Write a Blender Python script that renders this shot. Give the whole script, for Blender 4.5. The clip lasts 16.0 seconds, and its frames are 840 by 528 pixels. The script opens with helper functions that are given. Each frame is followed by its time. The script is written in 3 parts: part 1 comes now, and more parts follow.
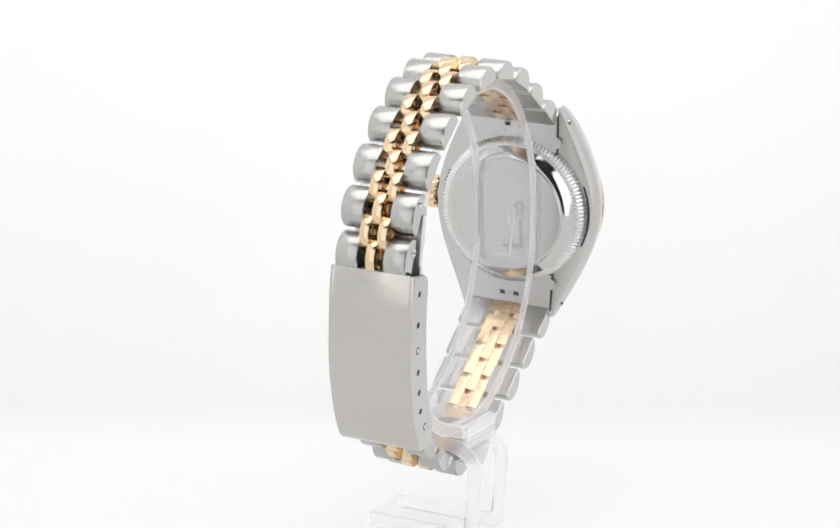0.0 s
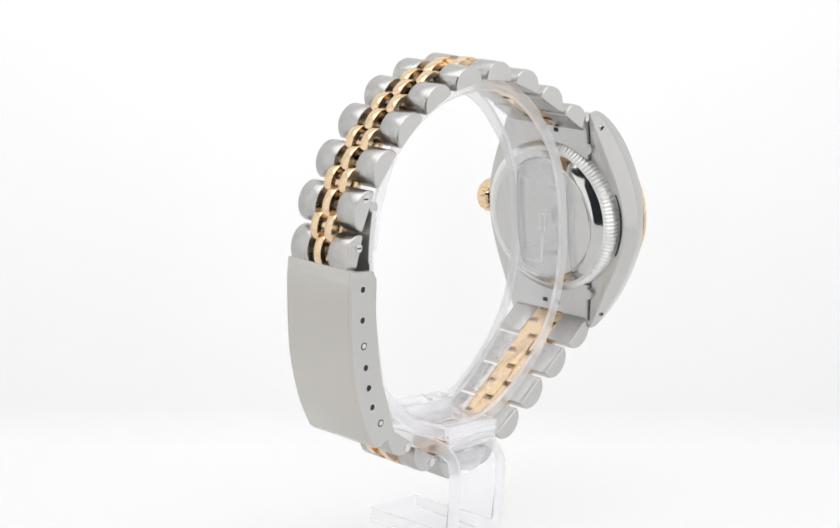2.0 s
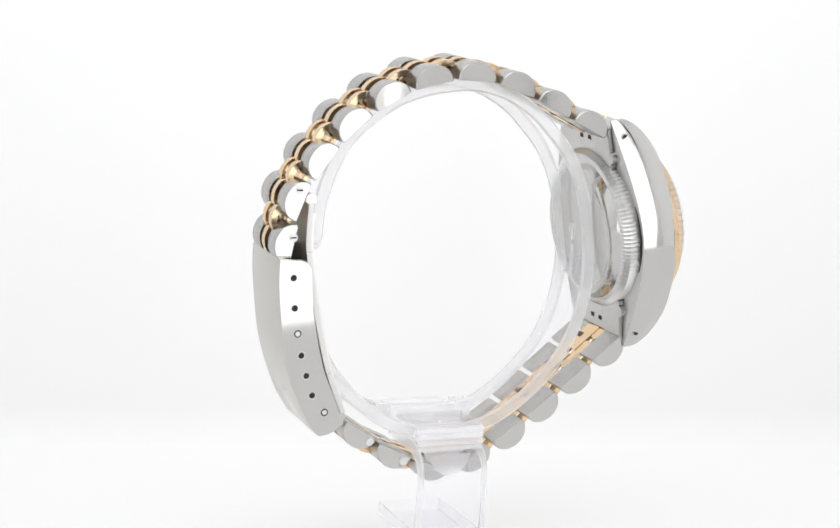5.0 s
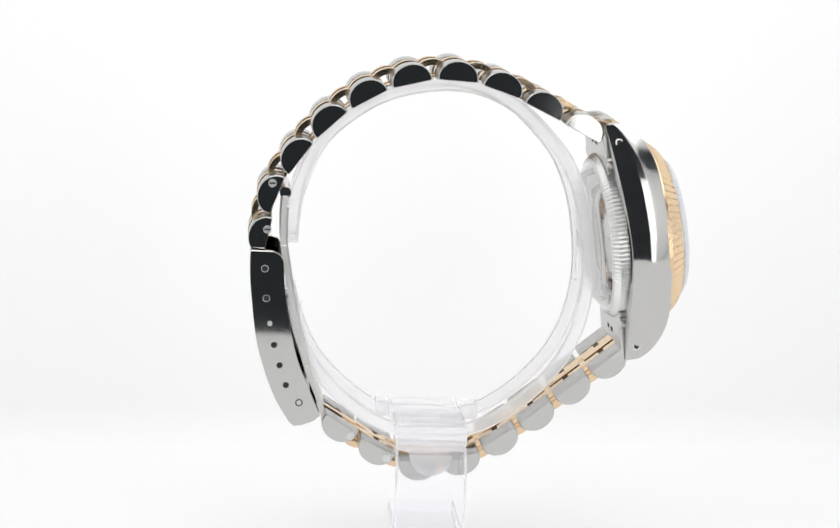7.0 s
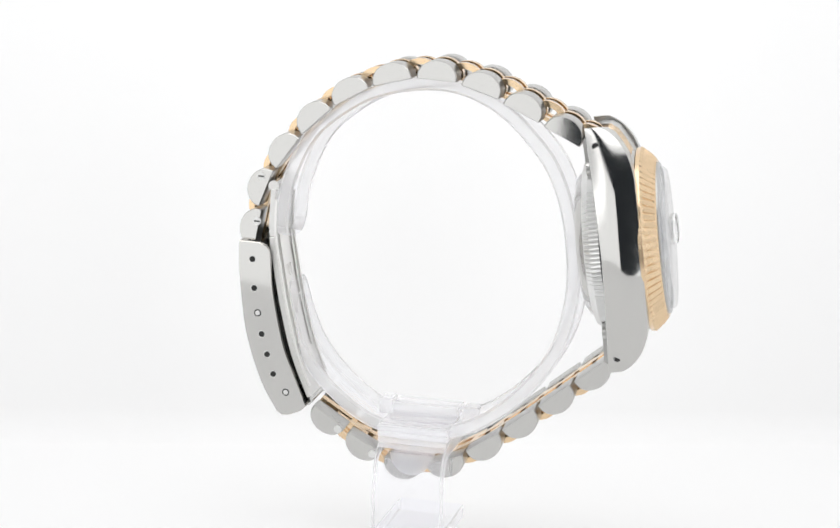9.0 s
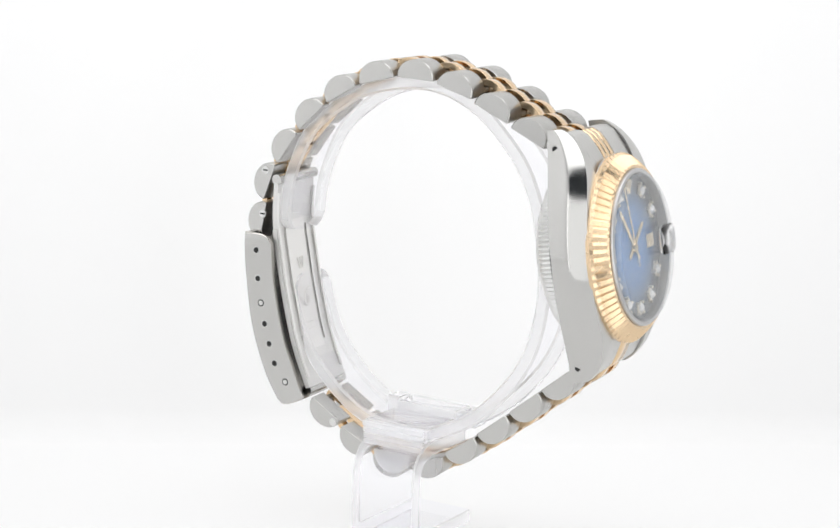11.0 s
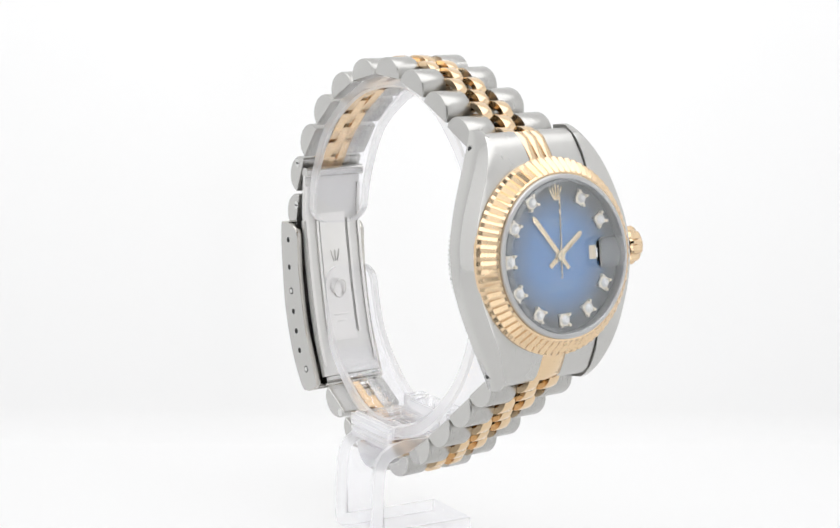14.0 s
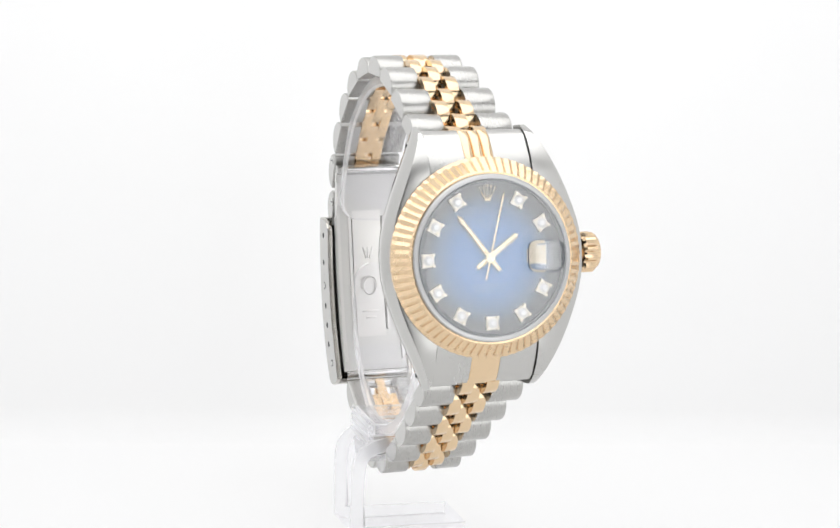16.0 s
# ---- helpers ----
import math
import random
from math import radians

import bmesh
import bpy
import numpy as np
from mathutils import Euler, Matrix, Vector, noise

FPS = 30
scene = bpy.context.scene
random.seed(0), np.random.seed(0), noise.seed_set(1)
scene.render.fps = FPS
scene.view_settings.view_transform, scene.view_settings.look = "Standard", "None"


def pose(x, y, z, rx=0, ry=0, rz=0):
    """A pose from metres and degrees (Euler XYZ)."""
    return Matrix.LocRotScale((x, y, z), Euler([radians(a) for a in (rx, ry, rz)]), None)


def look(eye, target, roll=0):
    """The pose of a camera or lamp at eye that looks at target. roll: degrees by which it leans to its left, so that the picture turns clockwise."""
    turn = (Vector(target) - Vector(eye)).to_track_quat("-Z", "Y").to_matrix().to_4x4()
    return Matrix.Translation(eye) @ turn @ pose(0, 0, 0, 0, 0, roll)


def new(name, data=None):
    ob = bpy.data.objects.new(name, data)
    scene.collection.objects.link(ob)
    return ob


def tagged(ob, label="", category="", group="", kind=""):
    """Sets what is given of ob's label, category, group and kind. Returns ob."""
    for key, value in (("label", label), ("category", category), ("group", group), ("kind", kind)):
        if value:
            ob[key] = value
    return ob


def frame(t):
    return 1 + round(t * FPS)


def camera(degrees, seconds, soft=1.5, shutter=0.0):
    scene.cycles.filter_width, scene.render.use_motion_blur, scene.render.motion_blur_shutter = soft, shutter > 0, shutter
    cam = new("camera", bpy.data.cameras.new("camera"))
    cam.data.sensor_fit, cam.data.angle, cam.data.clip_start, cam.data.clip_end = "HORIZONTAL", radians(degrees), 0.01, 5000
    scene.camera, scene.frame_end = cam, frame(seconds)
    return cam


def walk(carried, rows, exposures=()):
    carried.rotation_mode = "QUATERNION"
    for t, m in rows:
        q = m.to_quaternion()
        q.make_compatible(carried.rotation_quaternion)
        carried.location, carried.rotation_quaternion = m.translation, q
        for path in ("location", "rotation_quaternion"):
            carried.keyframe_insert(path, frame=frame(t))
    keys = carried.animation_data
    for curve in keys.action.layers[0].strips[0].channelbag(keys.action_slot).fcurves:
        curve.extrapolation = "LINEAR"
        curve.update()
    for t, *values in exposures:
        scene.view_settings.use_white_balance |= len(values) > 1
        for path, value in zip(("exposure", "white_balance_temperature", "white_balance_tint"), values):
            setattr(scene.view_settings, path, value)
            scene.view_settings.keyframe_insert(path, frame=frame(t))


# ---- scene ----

MM = 0.001
RATE = -8.593          # degrees of turntable turn per second
ZERO = 7.5             # the time at which the bracelet stands square to the lens

# ---- camera: it stands still ----
cam = camera(27.11, 16.0, soft=1.55)
EYE = Vector((-1.09, -236.4, 51.34)) * MM
AIM = EYE + Vector((0, math.cos(radians(9.944)), -math.sin(radians(9.944))))
walk(cam, [(0.0, look(EYE, AIM, 2.618)), (16.0, look(EYE, AIM, 2.618))], [(0.0, 0.0), (16.0, 0.0)])

# ---- world and lamps: a white light tent in a dim room ----
world = bpy.data.worlds.new("dim_room")
scene.world = world
world.use_nodes = True
world.node_tree.nodes["Background"].inputs["Color"].default_value = (0.55, 0.62, 0.7, 1)
world.node_tree.nodes["Background"].inputs["Strength"].default_value = 0.055

FLOOR = -27.4
BOX_TURN = 9.0         # the tent stands a little askew to the lens


def area(name, eye, target, sx, sy, radiance, color=(1, 1, 1)):
    lamp = bpy.data.lights.new(name, "AREA")
    lamp.shape, lamp.size, lamp.size_y = "RECTANGLE", sx * MM, sy * MM
    lamp.energy, lamp.color = radiance * math.pi * sx * sy * MM * MM, color
    ob = new(name, lamp)
    ob.matrix_world = look(Vector(eye) * MM, Vector(target) * MM)
    return ob


area("ceiling_lamp", (0, -35, 196), (0, -35, 0), 280, 250, 1.33)
area("front_lamp", (117, -189, 30), (0, 0, 15), 88, 250, 2.0)
area("front_lamp", (-103.5, -196, 30), (0, 0, 15), 120, 250, 1.3)


# ---- materials ----
def material(name):
    m = bpy.data.materials.new(name)
    m.use_nodes = True
    nt = m.node_tree
    return m, nt, nt.nodes["Principled BSDF"]


def noise_node(nt, scale, stretch=(1, 1, 1), detail=3.0):
    tc = nt.nodes.new("ShaderNodeTexCoord")
    mp = nt.nodes.new("ShaderNodeMapping")
    mp.inputs["Scale"].default_value = stretch
    no = nt.nodes.new("ShaderNodeTexNoise")
    no.inputs["Scale"].default_value = scale
    no.inputs["Detail"].default_value = detail
    nt.links.new(tc.outputs["Object"], mp.inputs["Vector"])
    nt.links.new(mp.outputs["Vector"], no.inputs["Vector"])
    return no


def ranged(nt, src, lo, hi):
    mr = nt.nodes.new("ShaderNodeMapRange")
    mr.inputs["To Min"].default_value, mr.inputs["To Max"].default_value = lo, hi
    mr.inputs["From Min"].default_value, mr.inputs["From Max"].default_value = 0.3, 0.7
    nt.links.new(src, mr.inputs["Value"])
    return mr.outputs["Result"]


def bump(nt, bsdf, src, strength, distance):
    b = nt.nodes.new("ShaderNodeBump")
    b.inputs["Strength"].default_value, b.inputs["Distance"].default_value = strength, distance
    nt.links.new(src, b.inputs["Height"])
    nt.links.new(b.outputs["Normal"], bsdf.inputs["Normal"])


def metal(name, color, rough_lo, rough_hi, scale=900, stretch=(1, 1, 1), relief=0.0, tint=0.0):
    m, nt, b = material(name)
    b.inputs["Metallic"].default_value = 1.0
    b.inputs["Base Color"].default_value = (*color, 1)
    fine = noise_node(nt, scale, stretch)
    coarse = noise_node(nt, scale * 0.12)
    mix = nt.nodes.new("ShaderNodeMath")
    mix.operation = "MULTIPLY_ADD"
    mix.inputs[1].default_value = 0.4
    half = nt.nodes.new("ShaderNodeMath")
    half.operation = "MULTIPLY"
    half.inputs[1].default_value = 0.6
    nt.links.new(fine.outputs["Fac"], half.inputs[0])
    nt.links.new(coarse.outputs["Fac"], mix.inputs[0])
    nt.links.new(half.outputs[0], mix.inputs[2])
    nt.links.new(ranged(nt, mix.outputs[0], rough_lo, rough_hi), b.inputs["Roughness"])
    if relief:
        bump(nt, b, fine.outputs["Fac"], relief, 0.00002)
    return m


STEEL = (0.56, 0.555, 0.54)
GOLD = (0.77, 0.585, 0.385)
steel_polished = metal("polished_steel", STEEL, 0.06, 0.14)
steel_link = metal("brushed_link_steel", (0.47, 0.465, 0.45), 0.25, 0.31, 800, (1, 16, 1), 0.02)
steel_brushed = metal("brushed_steel", (0.55, 0.545, 0.53), 0.26, 0.36, 1400, (1, 5, 1), 0.12)
steel_blade = metal("satin_blade_steel", (0.74, 0.735, 0.72), 0.42, 0.54, 1400, (1, 1, 6), 0.1)
steel_tongue = metal("bright_tongue_steel", (0.8, 0.79, 0.775), 0.3, 0.4, 1400, (1, 1, 6), 0.05)
steel_flat = metal("satin_steel", STEEL, 0.04, 0.08, 1200, (8, 1, 1), 0.02)
steel_clasp = metal("brushed_clasp_steel", (0.54, 0.522, 0.488), 0.15, 0.26, 500, (1, 20, 0.4))
steel_pin = metal("pin_steel", (0.72, 0.72, 0.71), 0.3, 0.45)
gold_polished = metal("polished_gold", GOLD, 0.12, 0.2)
gold_bezel = metal("fluted_gold", GOLD, 0.2, 0.3)
gold_hands = metal("pale_gold_hands", (0.92, 0.78, 0.54), 0.2, 0.32)
dark_hole, _, hb = material("dark_hole")
hb.inputs["Base Color"].default_value = (0.01, 0.01, 0.01, 1)
hb.inputs["Roughness"].default_value = 0.6


def clear(name, ior, rough, color=(1, 1, 1)):
    m, nt, b = material(name)
    b.inputs["Base Color"].default_value = (*color, 1)
    b.inputs["Transmission Weight"].default_value = 1.0
    b.inputs["IOR"].default_value = ior
    b.inputs["Roughness"].default_value = rough
    return m, nt, b


# clear moulded acrylic, faintly rippled; its sawn edges are frosted
def acrylic_of(name, through_share, rough, white, tint):
    """Clear plastic: part of the light goes straight on, part is bent and mirrored."""
    m, nt, b = clear(name, 1.49, rough, (0.99, 0.99, 0.995))
    see = nt.nodes.new("ShaderNodeBsdfTransparent")
    see.inputs["Color"].default_value = (tint, tint, tint * 1.01, 1)
    milk = nt.nodes.new("ShaderNodeBsdfTranslucent")
    milk.inputs["Color"].default_value = (0.98, 0.98, 0.985, 1)
    first, second = nt.nodes.new("ShaderNodeMixShader"), nt.nodes.new("ShaderNodeMixShader")
    first.inputs["Fac"].default_value = through_share
    second.inputs["Fac"].default_value = white
    nt.links.new(b.outputs[0], first.inputs[1])
    nt.links.new(see.outputs[0], first.inputs[2])
    nt.links.new(first.outputs[0], second.inputs[1])
    chalk = nt.nodes.new("ShaderNodeBsdfDiffuse")
    chalk.inputs["Color"].default_value = (0.97, 0.97, 0.98, 1)
    haze = nt.nodes.new("ShaderNodeMixShader")
    haze.inputs["Fac"].default_value = 0.6
    nt.links.new(milk.outputs[0], haze.inputs[1])
    nt.links.new(chalk.outputs[0], haze.inputs[2])
    nt.links.new(haze.outputs[0], second.inputs[2])
    nt.links.new(second.outputs[0], nt.nodes["Material Output"].inputs["Surface"])
    return m


acrylic = acrylic_of("clear_acrylic", 0.93, 0.0, 0.0, 0.992)
# grey-white haze painted in for the light bent along eased edges
edge_lines = acrylic_of("acrylic_edge_lines", 0.4, 0.03, 0.58, 0.82)
clamp_acrylic = acrylic_of("thick_clear_acrylic", 0.62, 0.01, 0.06, 0.985)
frosted = acrylic_of("frosted_acrylic_edge", 0.8, 0.12, 0.36, 0.99)
crystal_glass, _, _ = clear("sapphire_lens", 1.6, 0.0)
# the flat crystal lets light straight through and mirrors by its index
crystal_flat, xnt, xb = material("sapphire_crystal")
xsee = xnt.nodes.new("ShaderNodeBsdfTransparent")
xsee.inputs["Color"].default_value = (0.99, 0.99, 0.99, 1)
xgl = xnt.nodes.new("ShaderNodeBsdfGlossy")
xgl.inputs["Roughness"].default_value = 0.14
xlw = xnt.nodes.new("ShaderNodeLayerWeight")
xlw.inputs["Blend"].default_value = 0.5
xpw = xnt.nodes.new("ShaderNodeMath")
xpw.operation = "POWER"
xpw.inputs[1].default_value = 5.0
xfr = xnt.nodes.new("ShaderNodeMath")
xfr.operation = "MULTIPLY_ADD"
xfr.inputs[1].default_value, xfr.inputs[2].default_value = 0.9, 0.12
xnt.links.new(xlw.outputs["Facing"], xpw.inputs[0])
xnt.links.new(xpw.outputs[0], xfr.inputs[0])
xmix = xnt.nodes.new("ShaderNodeMixShader")
xnt.links.new(xfr.outputs[0], xmix.inputs["Fac"])
xnt.links.new(xsee.outputs[0], xmix.inputs[1])
xnt.links.new(xgl.outputs[0], xmix.inputs[2])
xnt.links.new(xmix.outputs[0], xnt.nodes["Material Output"].inputs["Surface"])
crystal_rim, cnt, cb = material("pale_crystal_rim")
cb.inputs["Base Color"].default_value = (0.8, 0.81, 0.82, 1)
cb.inputs["Roughness"].default_value = 0.2
csee = cnt.nodes.new("ShaderNodeBsdfTransparent")
cmix = cnt.nodes.new("ShaderNodeMixShader")
cmix.inputs["Fac"].default_value = 0.22
cnt.links.new(csee.outputs[0], cmix.inputs[1])
cnt.links.new(cb.outputs[0], cmix.inputs[2])
cnt.links.new(cmix.outputs[0], cnt.nodes["Material Output"].inputs["Surface"])
diamond_glass, _, db = clear("diamond", 2.4, 0.05, (0.97, 0.97, 0.96))
db.inputs["Transmission Weight"].default_value = 0.0
db.inputs["Metallic"].default_value = 0.0

# tent cloth with a weak glow added to brighten the steel's reflections
tent_glow, tnt, tb = material("glowing_tent_cloth")
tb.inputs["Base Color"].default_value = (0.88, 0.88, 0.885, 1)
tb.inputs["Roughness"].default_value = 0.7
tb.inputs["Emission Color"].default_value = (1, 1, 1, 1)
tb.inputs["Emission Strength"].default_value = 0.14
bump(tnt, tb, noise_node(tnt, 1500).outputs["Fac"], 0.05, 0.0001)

# table and back cloth: brightness painted as glow, fading outwards from high up
glow_cloth, bnt, bb = material("glowing_white_cloth")
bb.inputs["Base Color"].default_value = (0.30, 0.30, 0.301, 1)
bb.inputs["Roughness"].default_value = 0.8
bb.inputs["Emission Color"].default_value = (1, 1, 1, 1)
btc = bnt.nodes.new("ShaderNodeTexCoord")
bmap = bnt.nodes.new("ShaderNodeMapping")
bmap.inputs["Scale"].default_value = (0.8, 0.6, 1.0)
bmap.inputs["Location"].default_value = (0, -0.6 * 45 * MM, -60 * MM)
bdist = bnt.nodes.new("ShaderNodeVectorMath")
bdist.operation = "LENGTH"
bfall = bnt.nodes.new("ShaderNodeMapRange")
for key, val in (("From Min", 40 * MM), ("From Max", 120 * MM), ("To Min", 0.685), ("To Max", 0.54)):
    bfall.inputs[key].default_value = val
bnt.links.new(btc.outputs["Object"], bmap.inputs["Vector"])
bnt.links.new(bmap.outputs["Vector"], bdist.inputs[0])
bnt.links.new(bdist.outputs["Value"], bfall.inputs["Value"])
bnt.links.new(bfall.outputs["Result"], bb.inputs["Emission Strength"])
bump(bnt, bb, noise_node(bnt, 1500).outputs["Fac"], 0.05, 0.0001)

# cloth with a stronger added glow, mirrored in the steel from the right
side_glow, snt, sb = material("glowing_side_cloth")
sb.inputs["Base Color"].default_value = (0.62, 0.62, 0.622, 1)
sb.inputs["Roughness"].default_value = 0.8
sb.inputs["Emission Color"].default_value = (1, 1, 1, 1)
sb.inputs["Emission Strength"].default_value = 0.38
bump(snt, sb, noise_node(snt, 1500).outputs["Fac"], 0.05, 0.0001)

dial_paint, dnt, dbs = material("blue_vignette_lacquer")
tc = dnt.nodes.new("ShaderNodeTexCoord")
ln = dnt.nodes.new("ShaderNodeVectorMath")
ln.operation = "LENGTH"
ramp = dnt.nodes.new("ShaderNodeValToRGB")
sc = dnt.nodes.new("ShaderNodeMath")
sc.operation = "MULTIPLY"
sc.inputs[1].default_value = 1000 / 10.0
dnt.links.new(tc.outputs["Object"], ln.inputs[0])
dnt.links.new(ln.outputs["Value"], sc.inputs[0])
dnt.links.new(sc.outputs[0], ramp.inputs["Fac"])
dnt.links.new(ramp.outputs["Color"], dbs.inputs["Base Color"])
for pos, col in ((0.0, (0.075, 0.255, 0.58)), (0.42, (0.065, 0.225, 0.52)), (0.62, (0.055, 0.15, 0.31)), (0.80, (0.043, 0.062, 0.082)), (1.0, (0.042, 0.05, 0.055))):
    e = ramp.color_ramp.elements[0] if pos == 0.0 else ramp.color_ramp.elements[-1] if pos == 1.0 else ramp.color_ramp.elements.new(pos)
    e.position, e.color = pos, (*col, 1)
dbs.inputs["Roughness"].default_value = 0.3
print_paint, _, pb = material("pale_dial_print")
pb.inputs["Base Color"].default_value = (0.19, 0.33, 0.52, 1)
date_paint, _, pb2 = material("ivory_date_disc")
pb2.inputs["Base Color"].default_value = (0.75, 0.66, 0.5, 1)


# ---- mesh helpers, all in millimetres ----
def finish(bm, smooth=30):
    bmesh.ops.recalc_face_normals(bm, faces=bm.faces)
    bm.transform(Matrix.Scale(MM, 4))
    lim = radians(smooth)
    for f in bm.faces:
        f.smooth = True
    for e in bm.edges:
        if len(e.link_faces) == 2 and e.calc_face_angle(0) > lim:
            e.smooth = False


def mesh_of(name, bm, mat, smooth=30):
    finish(bm, smooth)
    me = bpy.data.meshes.new(name)
    bm.to_mesh(me)
    bm.free()
    me.materials.append(mat)
    return me


def part(name, bm, mat, parent, label="", at=None, smooth=30):
    me = bm if isinstance(bm, bpy.types.Mesh) else mesh_of(name, bm, mat, smooth)
    ob = new(name, me)
    ob.parent = parent
    if at is not None:
        m = at.copy()
        m.translation = m.translation * MM
        ob.matrix_basis = m
    if label:
        tagged(ob, label)
    return ob


def loft(bm, rings, closed=True, caps=True):
    """Rings of equal length, joined one to the next."""
    vs = [[bm.verts.new(p) for p in r] for r in rings]
    n = len(rings[0])
    for a, b in zip(vs, vs[1:]):
        for i in range(n if closed else n - 1):
            j = (i + 1) % n
            bm.faces.new((a[i], a[j], b[j], b[i]))
    if caps:
        bm.faces.new(vs[0][::-1])
        bm.faces.new(vs[-1])
    return vs


def prism(bm, pts, y0, y1, chamfer=0.12):
    """A polygon in x and z, drawn out along y, with its end edges eased."""
    cx = sum(p[0] for p in pts) / len(pts)
    cz = sum(p[1] for p in pts) / len(pts)
    span = max(max(abs(p[0] - cx), abs(p[1] - cz)) for p in pts)
    k = 1 - chamfer / span

    def ring(y, s):
        return [(cx + (x - cx) * s, y, cz + (z - cz) * s) for x, z in pts]
    loft(bm, [ring(y0, k), ring(y0 + chamfer, 1), ring(y1 - chamfer, 1), ring(y1, k)])


def lathe(bm, profile, steps=96, caps=True):
    """Profile of (radius, height) turned round z; without caps it is closed into a ring."""
    rings = []
    for r, n in profile:
        rings.append([(r * math.cos(math.tau * i / steps), r * math.sin(math.tau * i / steps), n) for i in range(steps)])
    loft(bm, rings if caps else rings + rings[:1], caps=caps)
    if not caps:
        bmesh.ops.remove_doubles(bm, verts=bm.verts, dist=1e-5)


def box(bm, x0, x1, y0, y1, z0, z1, bevel=0.0):
    vs = bmesh.ops.create_cube(bm, size=1.0)["verts"]
    bmesh.ops.transform(bm, matrix=Matrix.Translation(((x0 + x1) / 2, (y0 + y1) / 2, (z0 + z1) / 2)) @ Matrix.Diagonal((x1 - x0, y1 - y0, z1 - z0, 1)), verts=vs)
    if bevel:
        es = list({e for v in vs for e in v.link_edges})
        bmesh.ops.bevel(bm, geom=es, offset=bevel, segments=2, affect="EDGES", profile=0.5)


def rod(bm, a, b, r, seg=16):
    a, b = Vector(a), Vector(b)
    d = b - a
    m = Matrix.Translation((a + b) / 2) @ d.to_track_quat("Z", "Y").to_matrix().to_4x4()
    bmesh.ops.create_cone(bm, cap_ends=True, segments=seg, radius1=r, radius2=r, depth=d.length, matrix=m)


def spline(pts, per=6):
    """A smooth line through points."""
    out = []
    P = [Vector(p) for p in pts]
    for i in range(len(P) - 1):
        p0, p1, p2, p3 = P[max(i - 1, 0)], P[i], P[i + 1], P[min(i + 2, len(P) - 1)]
        for k in range(per):
            t = k / per
            out.append(0.5 * ((2 * p1) + (p2 - p0) * t + (2 * p0 - 5 * p1 + 4 * p2 - p3) * t * t + (3 * p1 - p0 - 3 * p2 + p3) * t ** 3))
    out.append(P[-1])
    return out


def band(line, thick, side=1):
    """A line in x and z given thickness to one side: an outline for prism()."""
    inner = []
    for i, p in enumerate(line):
        d = (line[min(i + 1, len(line) - 1)] - line[max(i - 1, 0)]).normalized()
        inner.append(p + Vector((-d.y, d.x)) * thick * side)
    return [tuple(p) for p in line] + [tuple(p) for p in reversed(inner)]


# ---- the tent ----
def tent():
    turn = Matrix.Rotation(radians(BOX_TURN), 4, "Z")
    edge, cove = 40.0, 5.0
    prof = [(-106, FLOOR), (edge, FLOOR)]
    rise = [(edge, FLOOR)]
    for i in range(1, 25):
        a = radians(90 * i / 24)
        rise.append((edge + cove * math.sin(a), FLOOR + cove - cove * math.cos(a)))
    rise.append((edge + cove, 200))
    # both sheets carry the painted glow, which thins their shadows
    for name, line, mat, word in (("ground", prof, glow_cloth, "smooth white table surface with an added glow"), ("backdrop", rise, glow_cloth, "white cloth backdrop with an added glow")):
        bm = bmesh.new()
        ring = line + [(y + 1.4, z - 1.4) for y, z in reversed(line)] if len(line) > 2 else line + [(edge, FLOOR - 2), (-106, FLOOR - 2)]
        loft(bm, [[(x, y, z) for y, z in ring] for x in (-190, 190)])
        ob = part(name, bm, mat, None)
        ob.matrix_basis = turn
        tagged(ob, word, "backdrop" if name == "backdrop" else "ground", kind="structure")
    # out of view; their added glow only shows in the metal
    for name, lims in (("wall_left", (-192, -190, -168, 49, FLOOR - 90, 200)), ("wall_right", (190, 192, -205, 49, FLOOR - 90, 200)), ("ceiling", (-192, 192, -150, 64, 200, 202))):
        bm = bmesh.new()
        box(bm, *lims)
        ob = part(name, bm, side_glow if name == "wall_right" else tent_glow, None)
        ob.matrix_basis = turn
        tagged(ob, "unseen white cloth of a light tent with an added glow", "wall", kind="structure")
    # unseen glowing panel, added to close the dark gap between side and lamp
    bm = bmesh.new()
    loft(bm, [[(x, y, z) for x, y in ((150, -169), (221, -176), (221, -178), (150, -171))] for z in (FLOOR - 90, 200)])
    tagged(part("front_fill_panel", bm, side_glow, None), "unseen glowing panel added to fill a dark gap", "wall", kind="structure")


tent()

# ---- the watch ----
TILT = Matrix.Translation((0, -1.39 * MM, 0.15 * MM)) @ Matrix.Rotation(radians(2.0), 4, "X") @ Matrix.Translation((31.5 * MM, 0, 0)) @ Matrix.Rotation(radians(1.8), 4, "Z") @ Matrix.Translation((-31.5 * MM, 0, 0))
watch = tagged(new("wrist_watch"), "two-tone steel and gold wrist watch with blue dial", "wrist watch")
watch.matrix_basis = TILT
CASE = Matrix.Translation((31.05, 0, 16.2)) @ Matrix.Rotation(radians(0.7), 4, "Z") @ Matrix(((0, -0.153, 0.988, 0), (1, 0, 0, 0), (0, 0.988, 0.153, 0), (0, 0, 0, 1)))


def cased(bm):
    """From the case's own axes (to 3 o'clock, to 12 o'clock, outwards) to the watch's."""
    bm.transform(CASE)
    return bm


def half_round(c, h, seg=14):
    """The outline of a domed link: flat inner side, rounded outer side."""
    pts = [(-c / 2 + 0.12, 0), (c / 2 - 0.12, 0)]
    for i in range(seg + 1):
        a = math.pi * i / seg
        pts.append((c / 2 * math.cos(a), 0.16 + (h - 0.16) * math.sin(a) ** 0.9))
    return pts


